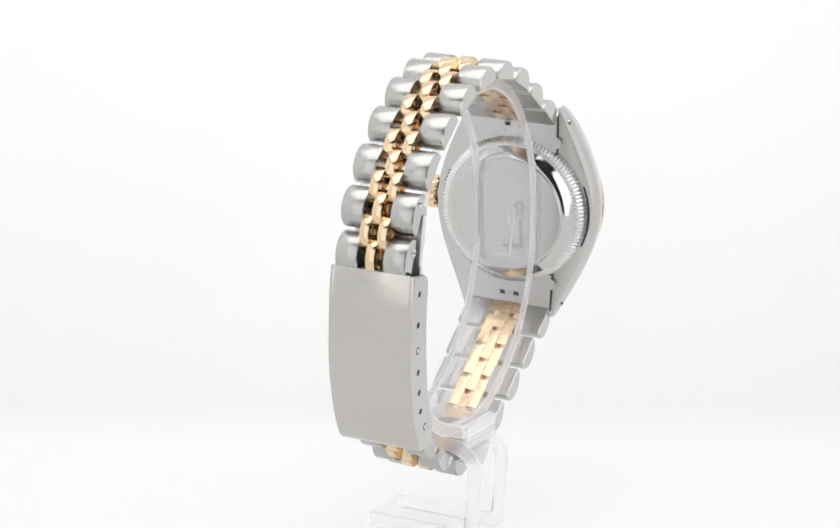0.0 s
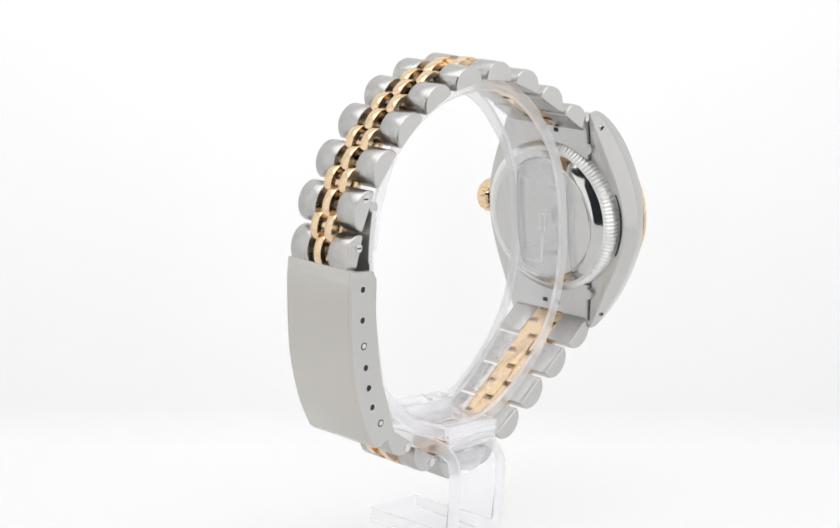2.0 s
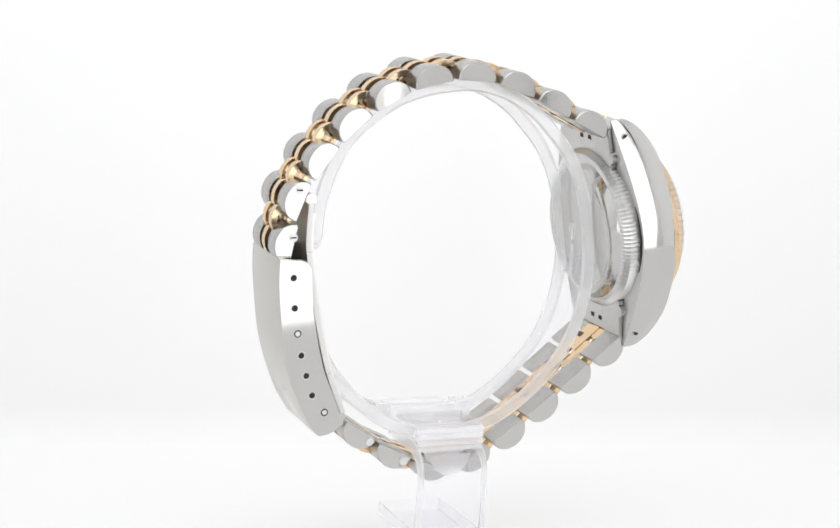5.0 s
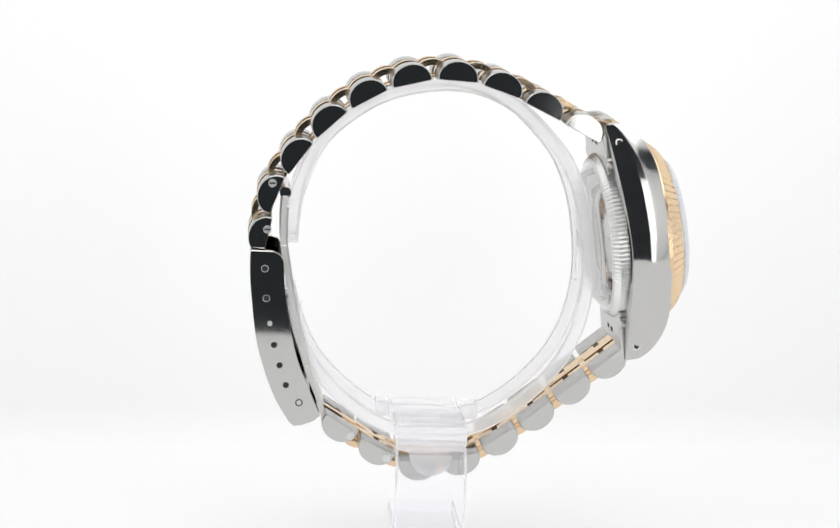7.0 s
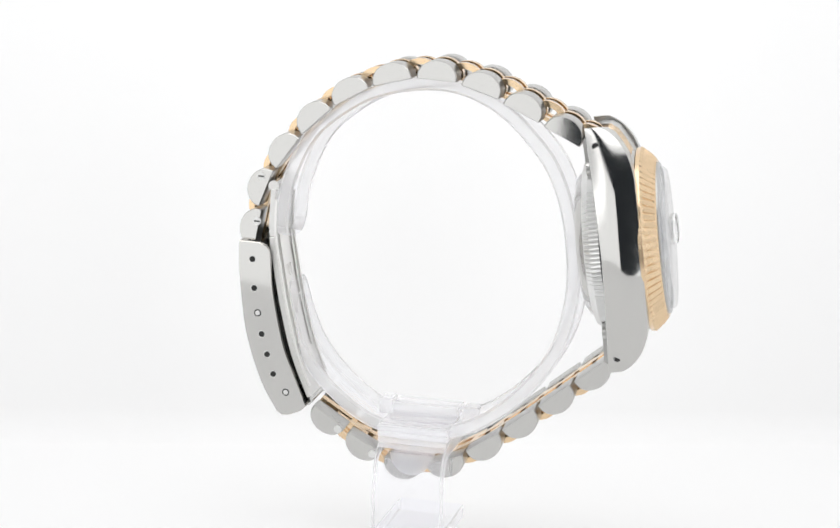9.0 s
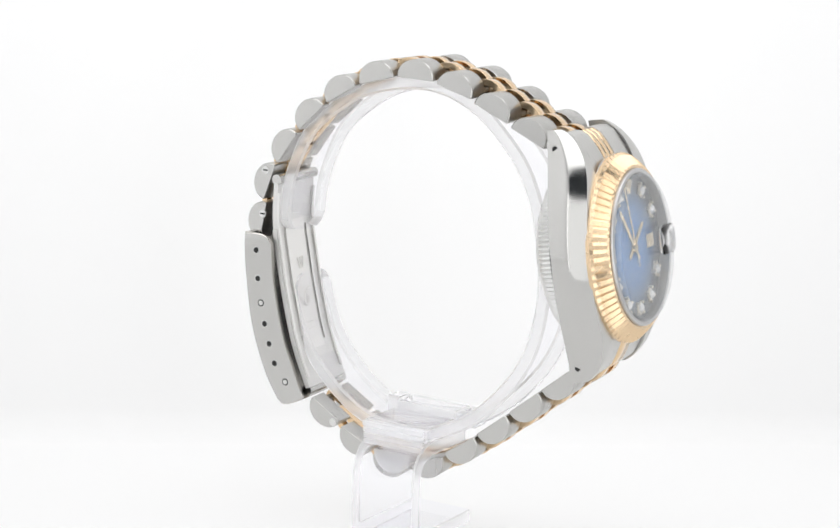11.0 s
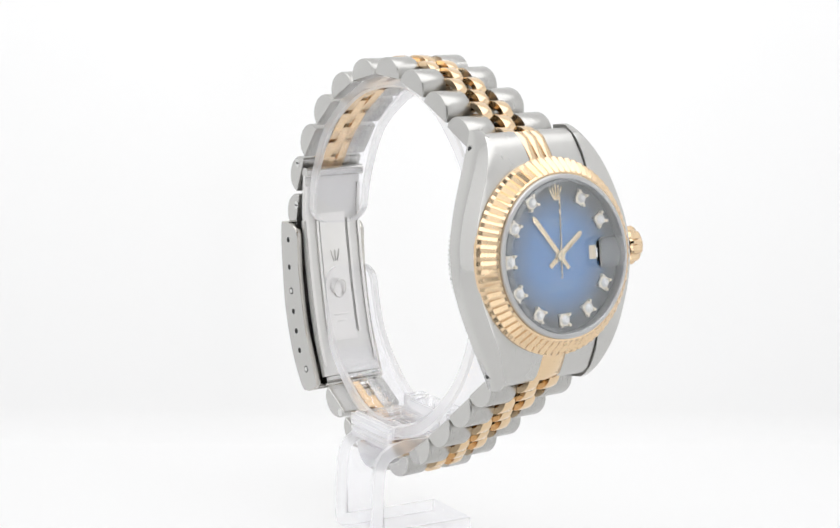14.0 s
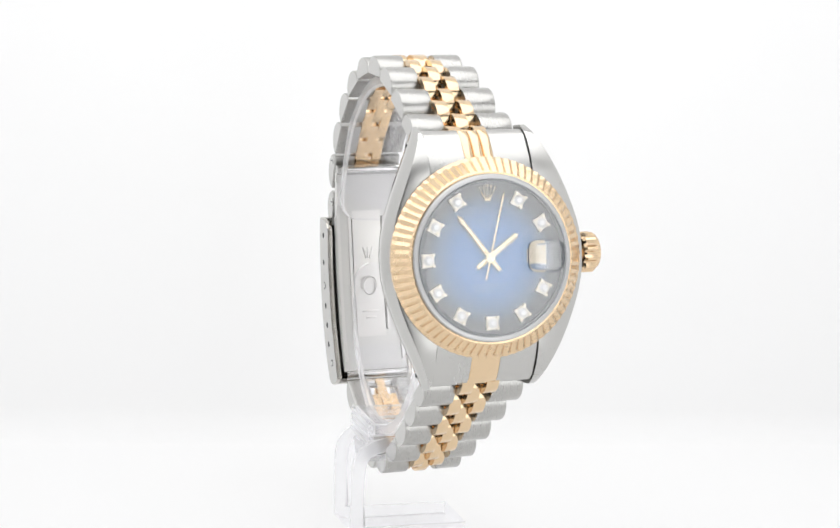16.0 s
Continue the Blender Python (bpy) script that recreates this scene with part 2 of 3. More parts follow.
TOP = [(18.64, 29.67), (13.2, 32.35), (7.7, 34.72), (1.89, 35.91), (-3.98, 35.3), (-9.45, 33.05), (-14.2, 29.5), (-18.1, 24.95), (-21.05, 19.95), (-22.1, 14.4)]
LOW = [(24.02, -0.93), (19.39, -4.78), (14.7, -8.66), (9.95, -12.35), (4.9, -15.4), (-0.8, -16.3), (-6.3, -14.2), (-11.4, -11.05)]


def bracelet():
    bm = bmesh.new()
    pr = half_round(5.35, 2.6)
    prism(bm, pr, -6.4, -2.4, 0.16)
    prism(bm, pr, 2.4, 6.4, 0.16)
    rod(bm, (-2.0, -2.6, 0.8), (-2.0, 2.6, 0.8), 0.4, 10)
    rod(bm, (2.0, -2.6, 0.8), (2.0, 2.6, 0.8), 0.4, 10)
    steel = mesh_of("bracelet_link", bm, steel_link)
    # satin ends on the two outer faces
    steel.materials.append(steel_flat)
    for p in steel.polygons:
        if abs(p.normal.y) > 0.9 and abs(p.center.y) > 6.3 * MM:
            p.material_index = 1
    # the gold pieces are bent bands over a flat inner strip
    arc = [Vector((2.6 * math.cos(math.pi * i / 16), 0.2 + 2.45 * math.sin(math.pi * i / 16) ** 0.9)) for i in range(17)]
    meshes = []
    for hw in (0.8, 0.78):
        bm = bmesh.new()
        prism(bm, band(arc, 0.8, 1), -hw, hw, 0.05)
        prism(bm, [(-2.6, 0), (2.6, 0), (2.6, 0.5), (-2.6, 0.5)], -0.8, 0.8, 0.02)
        meshes.append(mesh_of("gold_piece", bm, gold_polished))
    gold_mid, gold_side = meshes
    for chain, sign in ((TOP, 1), (LOW, -1)):
        n = len(chain)
        for i, (x, z) in enumerate(chain):
            a, b = Vector(chain[max(i - 1, 0)]), Vector(chain[min(i + 1, n - 1)])
            d = (b - a).normalized()
            ang = math.atan2(d.y, d.x) + (math.pi if sign > 0 else 0)
            at = Matrix.Translation((x, 0, z)) @ Matrix.Rotation(-ang, 4, "Y")
            # the bracelet grows narrower towards the clasp
            slim = Matrix.Diagonal((1, 1.02 - 0.27 * (i / (n - 1)) ** 0.8, 1, 1))
            link = part("bracelet_link", steel, None, watch, at=at @ slim)
            part("gold_piece", gold_mid, None, link, "polished gold centre piece")
            # flanking pieces bridge the gap to the next link, and the first ones that to the case
            here = Vector((x, z))
            for c in ([2 * here - Vector(chain[1])] if i == 0 else []) + ([Vector(chain[i + 1])] if i + 1 < n else []):
                before = i == 0 and (c - Vector(chain[1])).length > (here - Vector(chain[1])).length
                e = (c - here).normalized() * (-1 if before else 1)
                ang2 = math.atan2(e.y, e.x) + (math.pi if sign > 0 else 0)
                mid = (here + c) / 2
                out = Vector((mid.x - 0.8, mid.y - 13)).normalized() * 0.12
                m2 = Matrix.Translation((mid.x + out.x, 0, mid.y + out.y)) @ Matrix.Rotation(-ang2, 4, "Y")
                for y in (-1.6, 1.6):
                    part("gold_piece", gold_side, None, link, "polished gold side piece", at.inverted() @ m2 @ Matrix.Translation((0, y, 0)))


bracelet()


def width(u):
    """Half the breadth of the middle case, u mm from its middle towards the lugs."""
    return 12.8 - 5.55 * ((math.sqrt(u * u + 25) - 5) / (math.sqrt(284) - 5)) ** 1.15


def case_levels(u):
    """Back and front of the middle case at u: the lugs bend down to their tips in a round."""
    w = abs(u) / 16
    bend = min(1.0, max(0.0, (abs(u) - 9.0) / 7.2))
    return -6.15 - 1.1 * w ** 1.5, -0.95 - 0.8 * w ** 2 - 4.6 * (1 - math.sqrt(1 - bend * bend * 0.98))


def flank(u, n):
    """Distance of the barrelled flank from the middle line."""
    nb, nt = case_levels(u)
    half = (nt - nb) / 2
    f = (n - nb) / half - 1
    return width(u) - half * 0.25 * (math.sqrt(f * f + 0.0576) - 0.24)


def case():
    # the two arms of the middle case with their lugs
    bm = bmesh.new()
    for s in (-1, 1):
        rings = []
        for k in range(97):
            u = -16.1 * math.cos(math.pi * k / 96)
            nb, nt = case_levels(u)
            yi = 6.62
            mid, half = (nb + nt) / 2, (nt - nb) / 2
            sec = [(yi, nb), (flank(u, nb) - 0.14, nb)]
            for j in range(19):
                n = mid + half * (-0.97 + 1.95 * j / 18)
                sec.append((flank(u, n), n))
            sec += [(flank(u, nt) - 0.25, nt + 0.03), (yi, nt + 0.03)]
            rings.append([(s * a + (0.3 if a > 6.7 else 0.0), u, n) for a, n in sec])
        loft(bm, rings)
    body = part("case", cased(bm), steel_polished, watch, "polished steel middle case with four lugs", smooth=40)
    body.data.materials.append(steel_brushed)
    out = (CASE.to_3x3() @ Vector((0, 0, 1))).normalized()
    for p in body.data.polygons:
        if abs(p.normal.dot(out)) > 0.72 or abs((CASE.inverted() @ (p.center / MM)).x) < 6.7:
            p.material_index = 1
    bm = bmesh.new()
    lathe(bm, [(4, -6.2), (11.6, -6.2), (11.9, -5.9), (11.9, -1.5), (11.4, -1.2), (4, -1.2)])
    part("case_drum", cased(bm), steel_brushed, body)
    for s in (-1, 1):
        for u, n in ((13.8, -5.85), (-14.05, -5.75)):
            yo = flank(u, n) + 0.04
            bm = bmesh.new()
            rod(bm, (s * (yo - 0.6) + 0.3, u, n), (s * (yo + 0.01) + 0.3, u, n), 0.36, 20)
            hole = part("lug_hole", cased(bm), dark_hole, body, "small dark lug hole")
            bm = bmesh.new()
            rod(bm, (s * (yo - 0.6) + 0.3, u, n), (s * (yo - 0.02) + 0.3, u, n), 0.5, 20)
            part("rim", cased(bm), steel_polished, hole, "bright steel rim")
    # end links that fill the space between the lugs
    for s in (-1, 1):
        prof = [(9.5, -1.34), (11.0, -1.7), (12.2, -2.17), (13.6, -2.9), (14.8, -3.66), (15.5, -4.6), (15.6, -5.6), (15.4, -6.8), (14.6, -7.6), (9.5, -7.4)]
        low = [(9.5, -3.6), (12.0, -4.2), (13.4, -4.8), (14.2, -5.6), (14.6, -6.2), (14.6, -6.9), (14.5, -7.63), (9.5, -7.43)]
        bm = bmesh.new()
        for a0, a1, pr in ((-6.48, -1.9, prof), (1.9, 6.48, prof), (-6.4, 6.4, low)):
            loft(bm, [[(a, s * b, n) for b, n in pr] for a in (a0, a1)])
        end = part("end_link", cased(bm), steel_brushed, watch, "brushed steel end link between the lugs", smooth=50)
        for a in (-6.35, 6.35):
            bm = bmesh.new()
            rod(bm, (a, s * 10.9, -7.47), (a, s * 10.9, -6.4), 0.85, 24)
            part("ear", cased(bm), steel_brushed, end)
        crest = [(b, n) for b, n in prof[:6]] + [(14.7, -5.4), (13.4, -4.4), (9.5, -3.2)]
        for a0, a1 in ((-1.93, -0.68), (-0.62, 0.62), (0.68, 1.93)) if s > 0 else ((-1.93, 1.93),):
            bm = bmesh.new()
            loft(bm, [[(a, s * b, n + k) for b, n in crest] for a, k in ((a0, -0.1), (a0 + 0.15, 0.1), (a1 - 0.15, 0.1), (a1, -0.1))])
            part("gold_strip", cased(bm), gold_polished, end, "gold centre of the end link", smooth=50)
        for a in (-1.1, 1.1):
            bm = bmesh.new()
            box(bm, a - 0.42, a + 0.42, s * 13.1 - 0.3, s * 13.1 + 0.3, -7.62, -7.3)
            part("slot", cased(bm), dark_hole, end, "small dark slot")
    # the screwed back with its milled edge
    bm = bmesh.new()
    steps = 240
    rings = []
    for r, n, cut in ((10.2, -5.9, 0), (11.35, -6.1, 0.22), (11.3, -7.6, 0.3), (10.75, -8.3, 0.3), (10.15, -8.5, 0.1), (10.0, -8.5, 0)):
        rings.append([((r - cut * (i % 2)) * math.cos(math.tau * i / steps), (r - cut * (i % 2)) * math.sin(math.tau * i / steps), n) for i in range(steps)])
    loft(bm, rings)
    back = part("case_back", cased(bm), steel_pin, watch, "polished steel screw back with a milled edge", smooth=10)
    bm = bmesh.new()
    lathe(bm, [(9.0, -8.2), (10.1, -8.45), (9.9, -8.62), (9.3, -9.15), (8.75, -9.5), (8.55, -9.55), (8.4, -9.55), (8.0, -9.4)], 128)
    part("bevel_ring", cased(bm), steel_polished, back, "polished steel bevel round the back plate", smooth=50)
    bm = bmesh.new()
    lathe(bm, [(8.0, -9.3), (8.42, -9.52), (8.3, -9.6), (4.0, -9.63), (0.1, -9.64)], 128)
    part("back_plate", cased(bm), metal("satin_back", STEEL, 0.16, 0.24), back)
    # a thin dark ring draws the seam round the back
    bm = bmesh.new()
    lathe(bm, [(11.4, -6.32), (11.68, -6.32), (11.68, -6.15), (11.4, -6.15)], 128, False)
    part("seam_ring", cased(bm), dark_hole, back, "dark thin seam round the back")
    # fluted bezel
    bm = bmesh.new()
    steps = 144
    rings = []
    for r, n, cut in ((10.2, -1.3, 0), (12.15, -1.3, 0), (12.2, -0.75, 0.08), (11.9, -0.35, 0.29), (11.2, 0.45, 0.32), (10.55, 0.98, 0.18), (10.3, 1.1, 0), (10.05, 1.05, 0), (10.05, 0.0, 0)):
        ring = []
        for i in range(steps):
            c = cut * (i % 2)
            q = math.tau * i / steps
            ring.append(((r - c * 0.75) * math.cos(q), (r - c * 0.75) * math.sin(q), n - c * 0.66))
        rings.append(ring)
    loft(bm, rings, caps=False)
    part("bezel", cased(bm), gold_bezel, watch, "fluted polished yellow gold bezel", smooth=12)
    # crown
    bm = bmesh.new()
    steps = 48
    rings = []
    for r, n, cut in ((1.5, 12.2, 0), (1.5, 13.1, 0), (2.3, 13.2, 0.2), (2.55, 13.5, 0.3), (2.55, 14.8, 0.3), (2.3, 15.2, 0.2), (2.0, 15.45, 0), (1.2, 15.6, 0), (0.3, 15.63, 0)):
        rings.append([((r - cut * (1 if i % 4 in (0, 1) else 0)) * math.cos(math.tau * i / steps), (r - cut * (1 if i % 4 in (0, 1) else 0)) * math.sin(math.tau * i / steps), n) for i in range(steps)])
    loft(bm, rings)
    bm.transform(Matrix.Translation((0, 0, -3.6)) @ Matrix.Rotation(radians(90), 4, "Y"))
    part("crown", cased(bm), gold_polished, watch, "knurled gold winding crown", smooth=25)


case()


def dial():
    bm = bmesh.new()
    lathe(bm, [(9.9, -0.3), (10.0, -0.25), (10.0, 0.0), (3.0, 0.0), (0.05, 0.0)], 128)
    face = part("dial", bm, dial_paint, watch, "blue dial fading to black at the rim", at=CASE)
    bm = bmesh.new()
    lathe(bm, [(10.03, 0.03), (10.04, 1.25), (9.9, 1.42), (9.5, 1.46), (9.42, 1.38), (9.42, 0.05)], 128, False)
    part("inner_ring", bm, metal("satin_ring", (0.5, 0.5, 0.5), 0.3, 0.4), face, "polished steel ring round the dial")
    # stones in square settings
    bm = bmesh.new()
    box(bm, -0.78, 0.78, -0.78, 0.78, 0.02, 0.3, 0.1)
    for x in (-0.66, 0.66):
        for y in (-0.66, 0.66):
            rod(bm, (x, y, 0.02), (x, y, 0.56), 0.2, 8)
    setting = mesh_of("stone_setting", bm, metal("pale_gold", (0.95, 0.88, 0.75), 0.3, 0.45))
    bm = bmesh.new()
    rings = []
    for r, n in ((0.45, 0.3), (0.62, 0.4), (0.6, 0.46), (0.34, 0.74), (0.3, 0.75)):
        rings.append([(r * math.cos(math.tau * (i + 0.5) / 8), r * math.sin(math.tau * (i + 0.5) / 8), n) for i in range(8)])
    loft(bm, rings)
    stone = mesh_of("stone", bm, diamond_glass, 5)
    for hour in (1, 2, 4, 5, 6, 7, 8, 9, 10, 11):
        q = radians(90 - 30 * hour)
        m = Matrix.Translation((7.85 * math.cos(q), 7.85 * math.sin(q), 0)) @ Matrix.Rotation(q, 4, "Z")
        ob = part("hour_marker", setting, None, face, "square pale gold setting of a stone", m)
        part("stone", stone, None, ob, "clear cut stone")
    # the emblem at twelve: a plain five-pronged shape
    bm = bmesh.new()
    box(bm, -0.42, 0.42, 6.85, 7.1, 0.02, 0.25, 0.05)
    for k in range(-2, 3):
        tip = Vector((k * 0.5, 8.7 - 0.13 * abs(k), 0.16))
        rod(bm, (k * 0.17, 7.05, 0.14), tip, 0.085, 8)
        bmesh.ops.create_icosphere(bm, subdivisions=1, radius=0.15, matrix=Matrix.Translation(tip))
    part("emblem", bm, gold_hands, face, "small raised gold emblem")
    # date opening
    bm = bmesh.new()
    box(bm, 4.9, 7.3, -0.85, 0.85, 0.01, 0.06)
    part("date_window", bm, date_paint, face, "ivory date disc in its opening")
    # lines of print too small to read
    for x0, x1, y in ((-1.7, 1.7, 4.5), (-1.4, 1.4, 3.9), (-2.5, 2.5, -3.4), (-2.0, 2.0, -4.0)):
        bm = bmesh.new()
        box(bm, x0, x1, y - 0.09, y + 0.09, 0.004, 0.012)
        part("print_line", bm, print_paint, face)


dial()


def hand(name, length, tail, w, n, label, flat=True):
    bm = bmesh.new()
    t = 0.14
    pts = [(-w * 0.8, -tail), (w * 0.8, -tail), (w, 0), (w, length * 0.94), (0, length), (-w, length * 0.94), (-w, 0)]
    loft(bm, [[(x, y, n) for x, y in pts], [(x, y, n + t * 0.6) for x, y in pts], [(x * 0.35, y * 0.99, n + t) for x, y in pts]])
    bmesh.ops.create_cone(bm, cap_ends=True, segments=24, radius1=0.62, radius2=0.55, depth=t, matrix=Matrix.Translation((0, 0, n + t / 2)))
    return part(name, bm, gold_hands, watch, label, smooth=20)


hour_hand = hand("hour_hand", 4.6, 2.0, 0.35, 0.12, "short gold baton hour hand")
minute_hand = hand("minute_hand", 6.5, 2.0, 0.31, 0.27, "long gold baton minute hand")
second_hand = hand("second_hand", 8.2, 2.7, 0.11, 0.42, "thin gold sweep second hand")


def crystal():
    bm = bmesh.new()
    lathe(bm, [(0.05, 1.3), (9.3, 1.3), (9.4, 1.4), (9.4, 1.85), (9.05, 2.15), (5, 2.15), (0.05, 2.15)], 128)
    glass = part("crystal", bm, crystal_flat, watch, "flat clear crystal over the dial", at=CASE, smooth=12)
    glass.visible_shadow = False
    # the rim of the crystal is partly pale, partly clear
    glass.data.materials.append(crystal_rim)
    for p in glass.data.polygons:
        if math.hypot(p.center.x, p.center.y) > 8.95 * MM:
            p.material_index = 1
    bm = bmesh.new()
    rings = []
    for k, n in ((1.0, 2.16), (1.0, 2.45), (0.93, 2.62), (0.75, 2.76), (0.5, 2.84), (0.25, 2.88), (0.03, 2.89)):
        ring = []
        for i in range(40):
            q = math.tau * i / 40
            c, s = math.cos(q), math.sin(q)
            ring.append((6.45 + k * 2.35 * math.copysign(abs(c) ** 0.5, c), k * 1.95 * math.copysign(abs(s) ** 0.5, s), n))
        rings.append(ring)
    loft(bm, rings)
    lens = part("date_lens", bm, crystal_glass, glass, "raised magnifying lens over the date")
    lens.visible_shadow = False


crystal()

CLASP_OUT = [(-24.33, 12.85), (-24.4, 11.0), (-24.15, 7.2), (-23.1, -0.1), (-20.9, -6.6), (-18.6, -10.6)]
CLASP_IN = [(-20.1, 11.8), (-19.95, 11.0), (-19.5, 5.9), (-17.9, -1.3), (-16.2, -5.6), (-14.5, -9.6)]


def clasp():
    out = spline(CLASP_OUT, 6)
    inn = spline(CLASP_IN, 6)
    side = [tuple(p) for p in out] + [(-17.9, -11.1), (-16.9, -11.0), (-15.2, -10.3)] + [tuple(p) for p in reversed(inn)] + [(-20.6, 12.45), (-21.5, 12.8)]
    bm = bmesh.new()
    prism(bm, side, -6.1, -5.4, 0.15)
    prism(bm, side, 4.75, 5.45, 0.15)
    prism(bm, band(out, 0.9, 1), -5.5, 4.85, 0.02)
    prism(bm, [(-18.6, -10.6), (-17.9, -11.1), (-16.9, -11.0), (-15.6, -10.5), (-15.8, -9.9), (-17.4, -10.2)], -5.5, 4.85, 0.02)
    cover = part("clasp_cover", bm, steel_clasp, watch, "brushed steel folding clasp cover with pin holes", smooth=35)
    cover.data.materials.append(steel_flat)
    for p in cover.data.polygons:
        if abs(p.normal.y) > 0.9:
            p.material_index = 1
    for k, (x, z) in enumerate(((-22.42, 10.42), (-22.1, 6.42), (-21.55, 3.0), (-20.92, 0.08), (-20.1, -2.7), (-19.18, -5.4), (-17.36, -7.82))):
        for s in (-1, 1):
            bm = bmesh.new()
            pin = k in (2, 6)
            rod(bm, (x, -0.325 + s * 5.5, z), (x, -0.325 + s * (5.83 if pin else 5.79), z), 0.34 if pin else 0.42, 18)
            hole = part("spring_pin" if pin else "pin_hole", bm, steel_pin if pin else dark_hole, cover, "steel pin end" if pin else "dark pin hole")
            bm = bmesh.new()
            rod(bm, (x, -0.325 + s * 5.5, z), (x, -0.325 + s * 5.782, z), 0.5, 18)
            part("rim", bm, dark_hole if pin else steel_pin, hole, "dark gap round the pin" if pin else "bright steel rim")
    # emblem, a raised plain shape low on the cover
    bm = bmesh.new()
    for k in range(-1, 2):
        rod(bm, (-20.98, k * 0.35 - 0.3, -6.2), (-21.62, k * 0.6 - 0.3, -4.4), 0.13, 8)
    part("emblem", bm, steel_clasp, cover, "small raised steel emblem")
    # folding blades inside
    line = spline([(-20.35, 20.0), (-20.5, 14.3), (-19.7, 9), (-18.5, 3), (-16.9, -3), (-14.6, -8.6)], 6)
    bm = bmesh.new()
    # a slot runs down either side of the middle tongue
    for run, y0, y1 in ((line[:8], -4.9, 4.3), (line[7:25], -5.05, -2.62), (line[7:25], 1.97, 4.45), (line[24:], -5.05, 4.45)):
        prism(bm, band(run, 0.7, 1), y0, y1, 0.1)
    prism(bm, band(line[6:26], 0.35, 1), -3.2, 2.6, 0.02)
    blade = part("clasp_blade", bm, steel_blade, watch, "long curved steel folding blade", smooth=35)
    bm = bmesh.new()
    prism(bm, band(line[6:26], 0.76, 1), -2.5, 1.85, 0.1)
    part("tongue", bm, steel_tongue, blade, "bright polished middle tongue", smooth=35)
    for y0, y1 in ((-4.88, -4.4), (3.85, 4.28), (-3.15, -2.75), (2.1, 2.5)):
        bm = bmesh.new()
        cut = line[2:-2] if abs(y0) > 3.6 else line[7:25]
        prism(bm, band([p + Vector((0.62, 0.05)) for p in cut], 0.35, 1), y0, y1, 0.08)
        part("blade_rail", bm, steel_tongue, blade, smooth=35)
    # emblem above and two short lines of marks below the oval
    bm = bmesh.new()
    for k in range(-1, 2):
        rod(bm, (-18.6, k * 0.3 - 0.3, 7.4), (-18.9, k * 0.7 - 0.3, 9.0), 0.13, 8)
    part("emblem", bm, steel_tongue, blade, "small raised steel emblem")
    for x, z, half in ((-16.95, -0.3, 1.3), (-16.7, -1.2, 0.8)):
        bm = bmesh.new()
        box(bm, x - 0.3, x + 0.06, -0.3 - half, -0.3 + half, z - 0.22, z + 0.22, 0.06)
        part("stamped_line", bm, steel_tongue, blade)
    for x, z, r, w in ((-20.0, 20.4, 0.75, 4.8), (-14.7, -9.0, 0.8, 4.7)):
        bm = bmesh.new()
        rod(bm, (x, -w, z), (x, w, z), r, 20)
        part("hinge_pin", bm, steel_polished, blade)
    for x, z, hw in ((-21.73, 21.64, 4.95), (-22.23, 15.43, 4.8), (-10.2, -12.8, 4.8), (-5.2, -15.8, 5.0)):
        bm = bmesh.new()
        rod(bm, (x, -hw - 0.07, z), (x, -hw + 0.3, z), 0.55, 20)
        screw = part("link_screw", bm, steel_pin, watch, "slotted steel screw head")
        if z > 0:
            bm = bmesh.new()
            box(bm, x - 0.4, x + 0.4, -hw - 0.085, -hw - 0.05, z - 0.1, z + 0.1)
            part("slot", bm, dark_hole, screw, "dark screw slot")
    # an oval stamp and two short lines of stamped marks on the blade
    for k, (x, z, ry, rz) in enumerate(((-17.35, 3.6, 1.1, 1.5),)):
        bm = bmesh.new()
        rings = []
        for f in (1.0, 0.9, 0.78):
            rings.append([(x + 0.25 * (rz * math.sin(q) * f) / rz * 0.4 + (0.05 if f == 0.9 else 0), ry * math.cos(q) * f - 0.3, z + rz * math.sin(q) * f) for q in [math.tau * i / 32 for i in range(32)]])
        loft(bm, rings, caps=False)
        part("stamp", bm, steel_tongue, blade, "oval stamped mark")


clasp()

# ---- the stand ----
stand = tagged(new("watch_stand"), "clear acrylic C-shaped watch stand holding the watch upright", "watch stand")
RING = [(-18.0, 13.2), (-17.9, 15.0), (-17.3, 20.1), (-14.8, 26.3), (-10.9, 30.2), (-6.0, 33.0), (0.4, 34.3), (5.6, 33.8), (10.2, 31.6), (13.6, 28.6), (16.6, 25.0), (18.7, 20.3), (19.9, 14.6), (20.2, 9.0), (19.2, 3.2), (17.2, -1.2), (14.6, -4.6), (11.8, -7.3), (8.4, -9.6), (4.6, -11.0), (0.4, -11.4), (-3.8, -10.9), (-7.6, -9.3), (-12.0, -5.8), (-15.1, -2.0), (-17.0, 2.2), (-17.9, 5.2), (-18.2, 6.9)]


def clear_part(name, bm, label="", axis=1, flat=False):
    """A piece of acrylic whose sawn edges, across the given axis, are a little rougher."""
    ob = part(name, bm, clamp_acrylic if name.startswith("clamp") else acrylic, stand, label, smooth=35)
    ob.visible_shadow = False
    ob.data.materials.append(frosted)
    ob.data.materials.append(edge_lines)
    for p in ob.data.polygons:
        if abs(p.normal[axis]) > 0.9:
            p.material_index = 1
        elif max(abs(c) for c in p.normal) < 0.96 and (flat or abs(p.normal[axis]) > 0.3):
            p.material_index = 2
    return ob


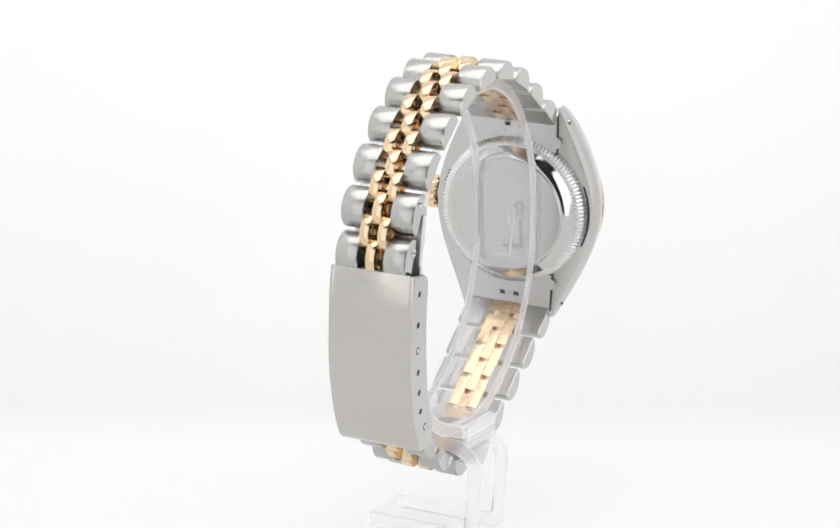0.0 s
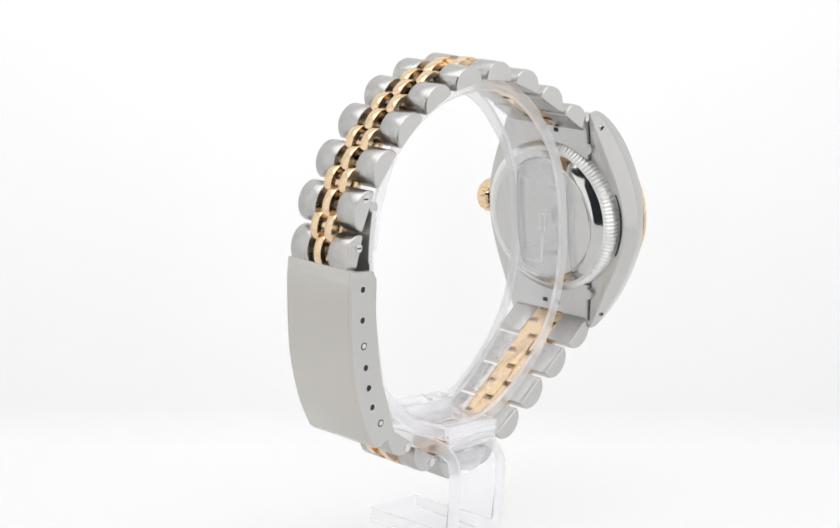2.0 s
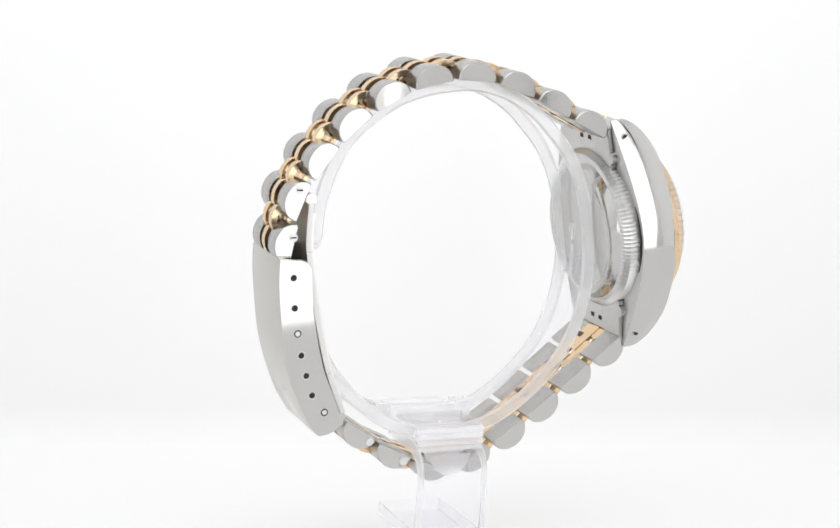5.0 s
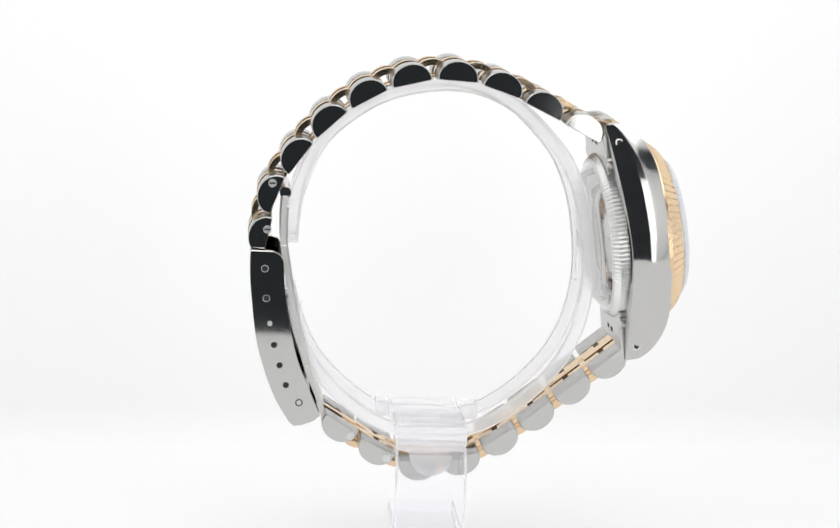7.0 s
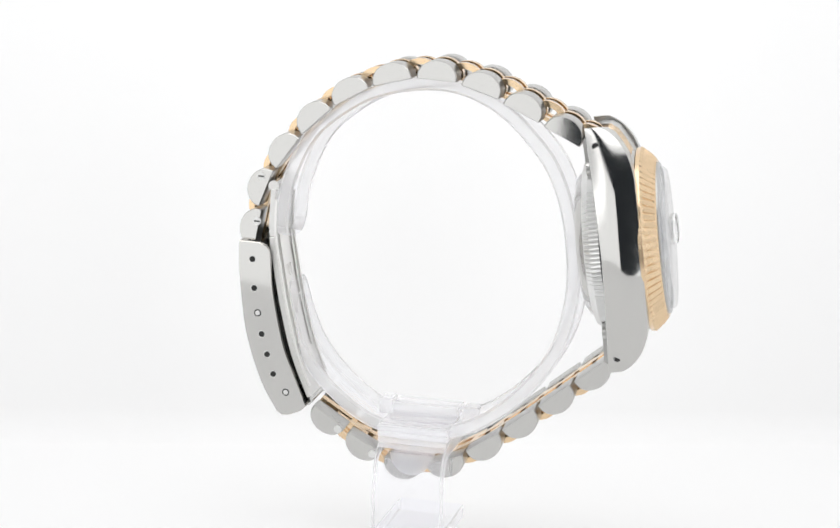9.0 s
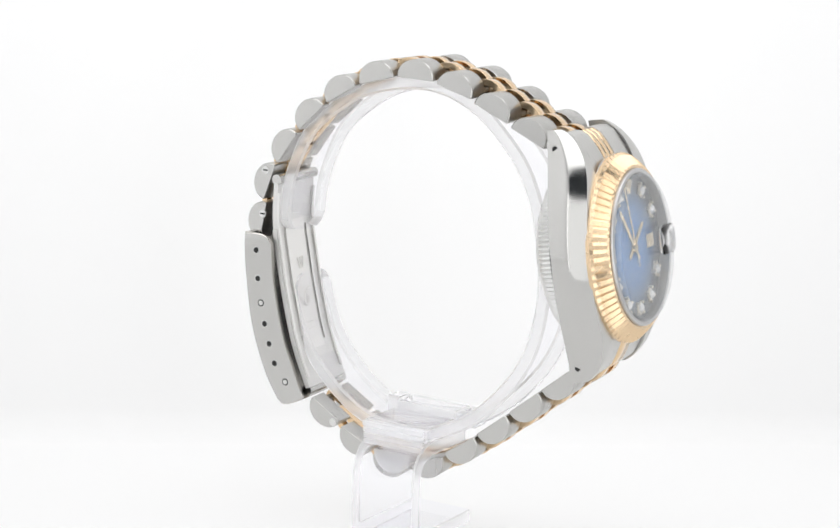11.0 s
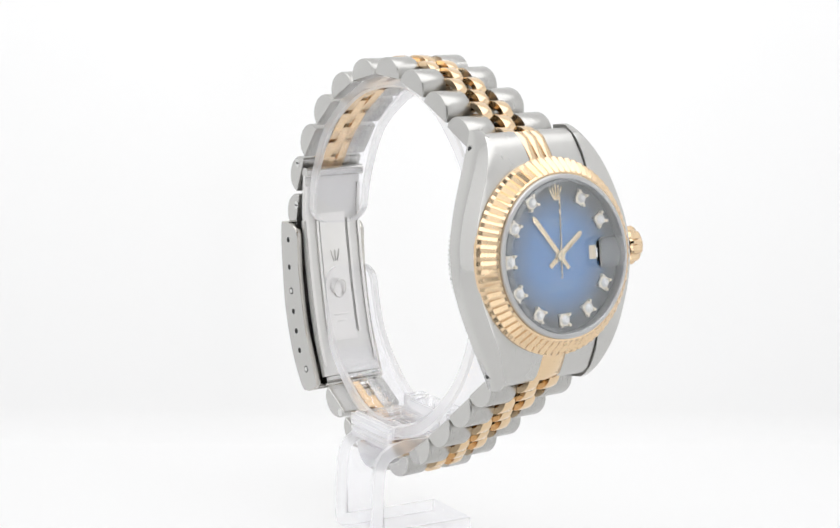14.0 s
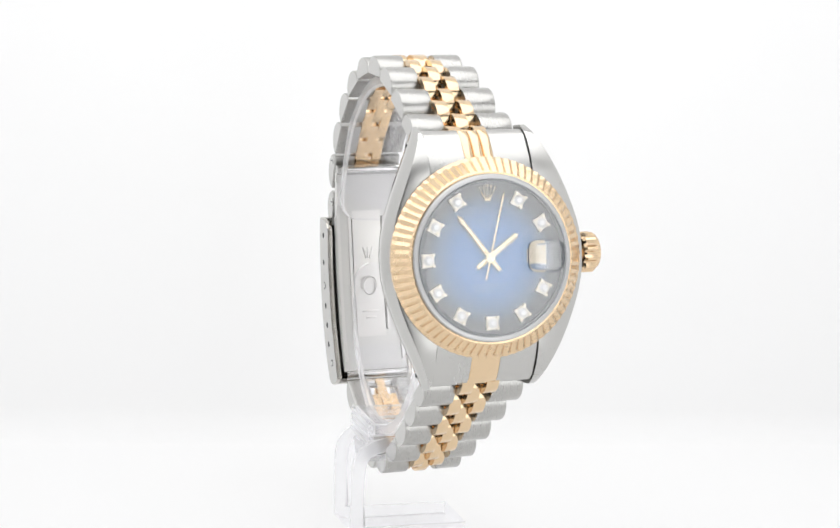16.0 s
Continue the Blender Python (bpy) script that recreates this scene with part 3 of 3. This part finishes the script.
def acrylic_stand():
    line = spline(RING, 8)
    n = len(line)
    run = [0.0]
    for a, b in zip(line, line[1:]):
        run.append(run[-1] + (b - a).length)
    bm = bmesh.new()
    rings = []
    for i, p in enumerate(line):
        d = (line[min(i + 1, n - 1)] - line[max(i - 1, 0)]).normalized()
        q = Vector((-d.y, d.x))     # outwards
        f = i / (n - 1)
        yc = -3.4 + 2.3 * f
        hw, th = 4.65, 1.9
        # the two ends are rounded off
        short = max(0.0, 2.8 - min(run[i], run[-1] - run[i]))
        hw -= 2.8 - math.sqrt(2.8 ** 2 - short ** 2)
        sec = [(-hw + 0.3, 0), (hw - 0.3, 0), (hw, 0.3), (hw, th - 0.3), (hw - 0.3, th), (-hw + 0.3, th), (-hw, th - 0.3), (-hw, 0.3)]
        rings.append([(p.x + q.x * b, yc + a, p.y + q.y * b) for a, b in sec])
    loft(bm, rings)
    clear_part("ring", bm, "open clear acrylic ring")
    # raised marks of the mould on the inner side of the ring
    for x, y0, y1, z0, z1 in ((19.95, -3.95, -3.6, 8.7, 13.1), (20.05, -3.6, -0.9, 8.7, 9.05), (19.85, -4.3, -4.05, 13.7, 16.0), (19.85, -3.4, -3.15, 13.7, 16.0), (19.8, -4.05, -3.4, 15.75, 16.0)):
        bm = bmesh.new()
        box(bm, x - 0.1, x + 0.25, y0, y1, z0, z1, 0.05)
        clear_part("mould_mark", bm, axis=0)
    for x0, x1, z0, z1 in ((-6.4, -4.4, -12.2, -9.9), (5.7, 8.0, -12.4, -10.1)):
        bm = bmesh.new()
        box(bm, x0, x1, 1.2, 4.4, z0, z1, 0.22)
        clear_part("clamp_ear", bm, flat=True)
    # clamp under the ring: an upper plate, a block and its ribs
    bm = bmesh.new()
    box(bm, -4.3, 5.2, 0.6, 5.0, -12.0, -10.2, 0.25)
    clear_part("clamp_plate", bm, flat=True)
    bm = bmesh.new()
    box(bm, -4.0, 5.8, -8.4, -0.6, -12.8, -10.9, 0.25)
    clear_part("clamp_plate", bm, flat=True)
    for k in range(4):
        z = -11.4 - 0.8 * k
        bm = bmesh.new()
        box(bm, -3.95 + 0.08 * k, 5.75 - 0.05 * k, -9.1, -8.3, z - 0.36, z + 0.36, 0.12)
        clear_part("clamp_rib", bm, flat=True)
    bm = bmesh.new()
    rod(bm, (0.9, -9.0, -14.7), (0.9, -6.8, -14.7), 2.9, 32)
    bmesh.ops.bisect_plane(bm, geom=bm.verts[:] + bm.edges[:] + bm.faces[:], plane_co=(0, 0, -14.68), plane_no=(0, 0, 1), clear_outer=True)
    bmesh.ops.holes_fill(bm, edges=bm.edges)
    clear_part("clamp_key", bm)
    # bent foot: top, upright and base in one strip
    prof = [Vector(v) for v in [(3.0, -13.0), (-6.4, -13.0), (-8.4, -13.3), (-10.1, -14.3), (-11.0, -15.8), (-11.3, -17.6), (-11.2, -21.0), (-11.2, -25.4), (-11.0, -26.5), (-10.2, -27.2), (-8.9, -27.38), (5.5, -27.38)]]
    bm = bmesh.new()
    strip = band(prof, 1.85, 1)
    loft(bm, [[(x, y, z) for y, z in strip] for x in (-3.8, 5.7)])
    rims = [e for e in bm.edges if abs(e.verts[0].co.x - e.verts[1].co.x) < 1e-6]
    bmesh.ops.bevel(bm, geom=rims, offset=0.22, segments=1, affect="EDGES", profile=0.5)
    clear_part("foot", bm, "bent clear acrylic foot", axis=0)


acrylic_stand()


# ---- what moves ----
def motions():
    rows_w, rows_s = [], []
    for k in range(17):
        turn = Matrix.Rotation(radians(RATE * (k - ZERO)), 4, "Z")
        rows_w.append((float(k), turn @ TILT))
        rows_s.append((float(k), turn))
    walk(watch, rows_w)
    walk(stand, rows_s)
    base = CASE.copy()
    base.translation = base.translation * MM
    for ob, a0, rate in ((hour_hand, 54.0, 0.0), (minute_hand, -37.5, 0.0), (second_hand, -81.5, 6.0)):
        walk(ob, [(float(k), base @ Matrix.Rotation(-radians(a0 + rate * k), 4, "Z")) for k in range(17)])


motions()
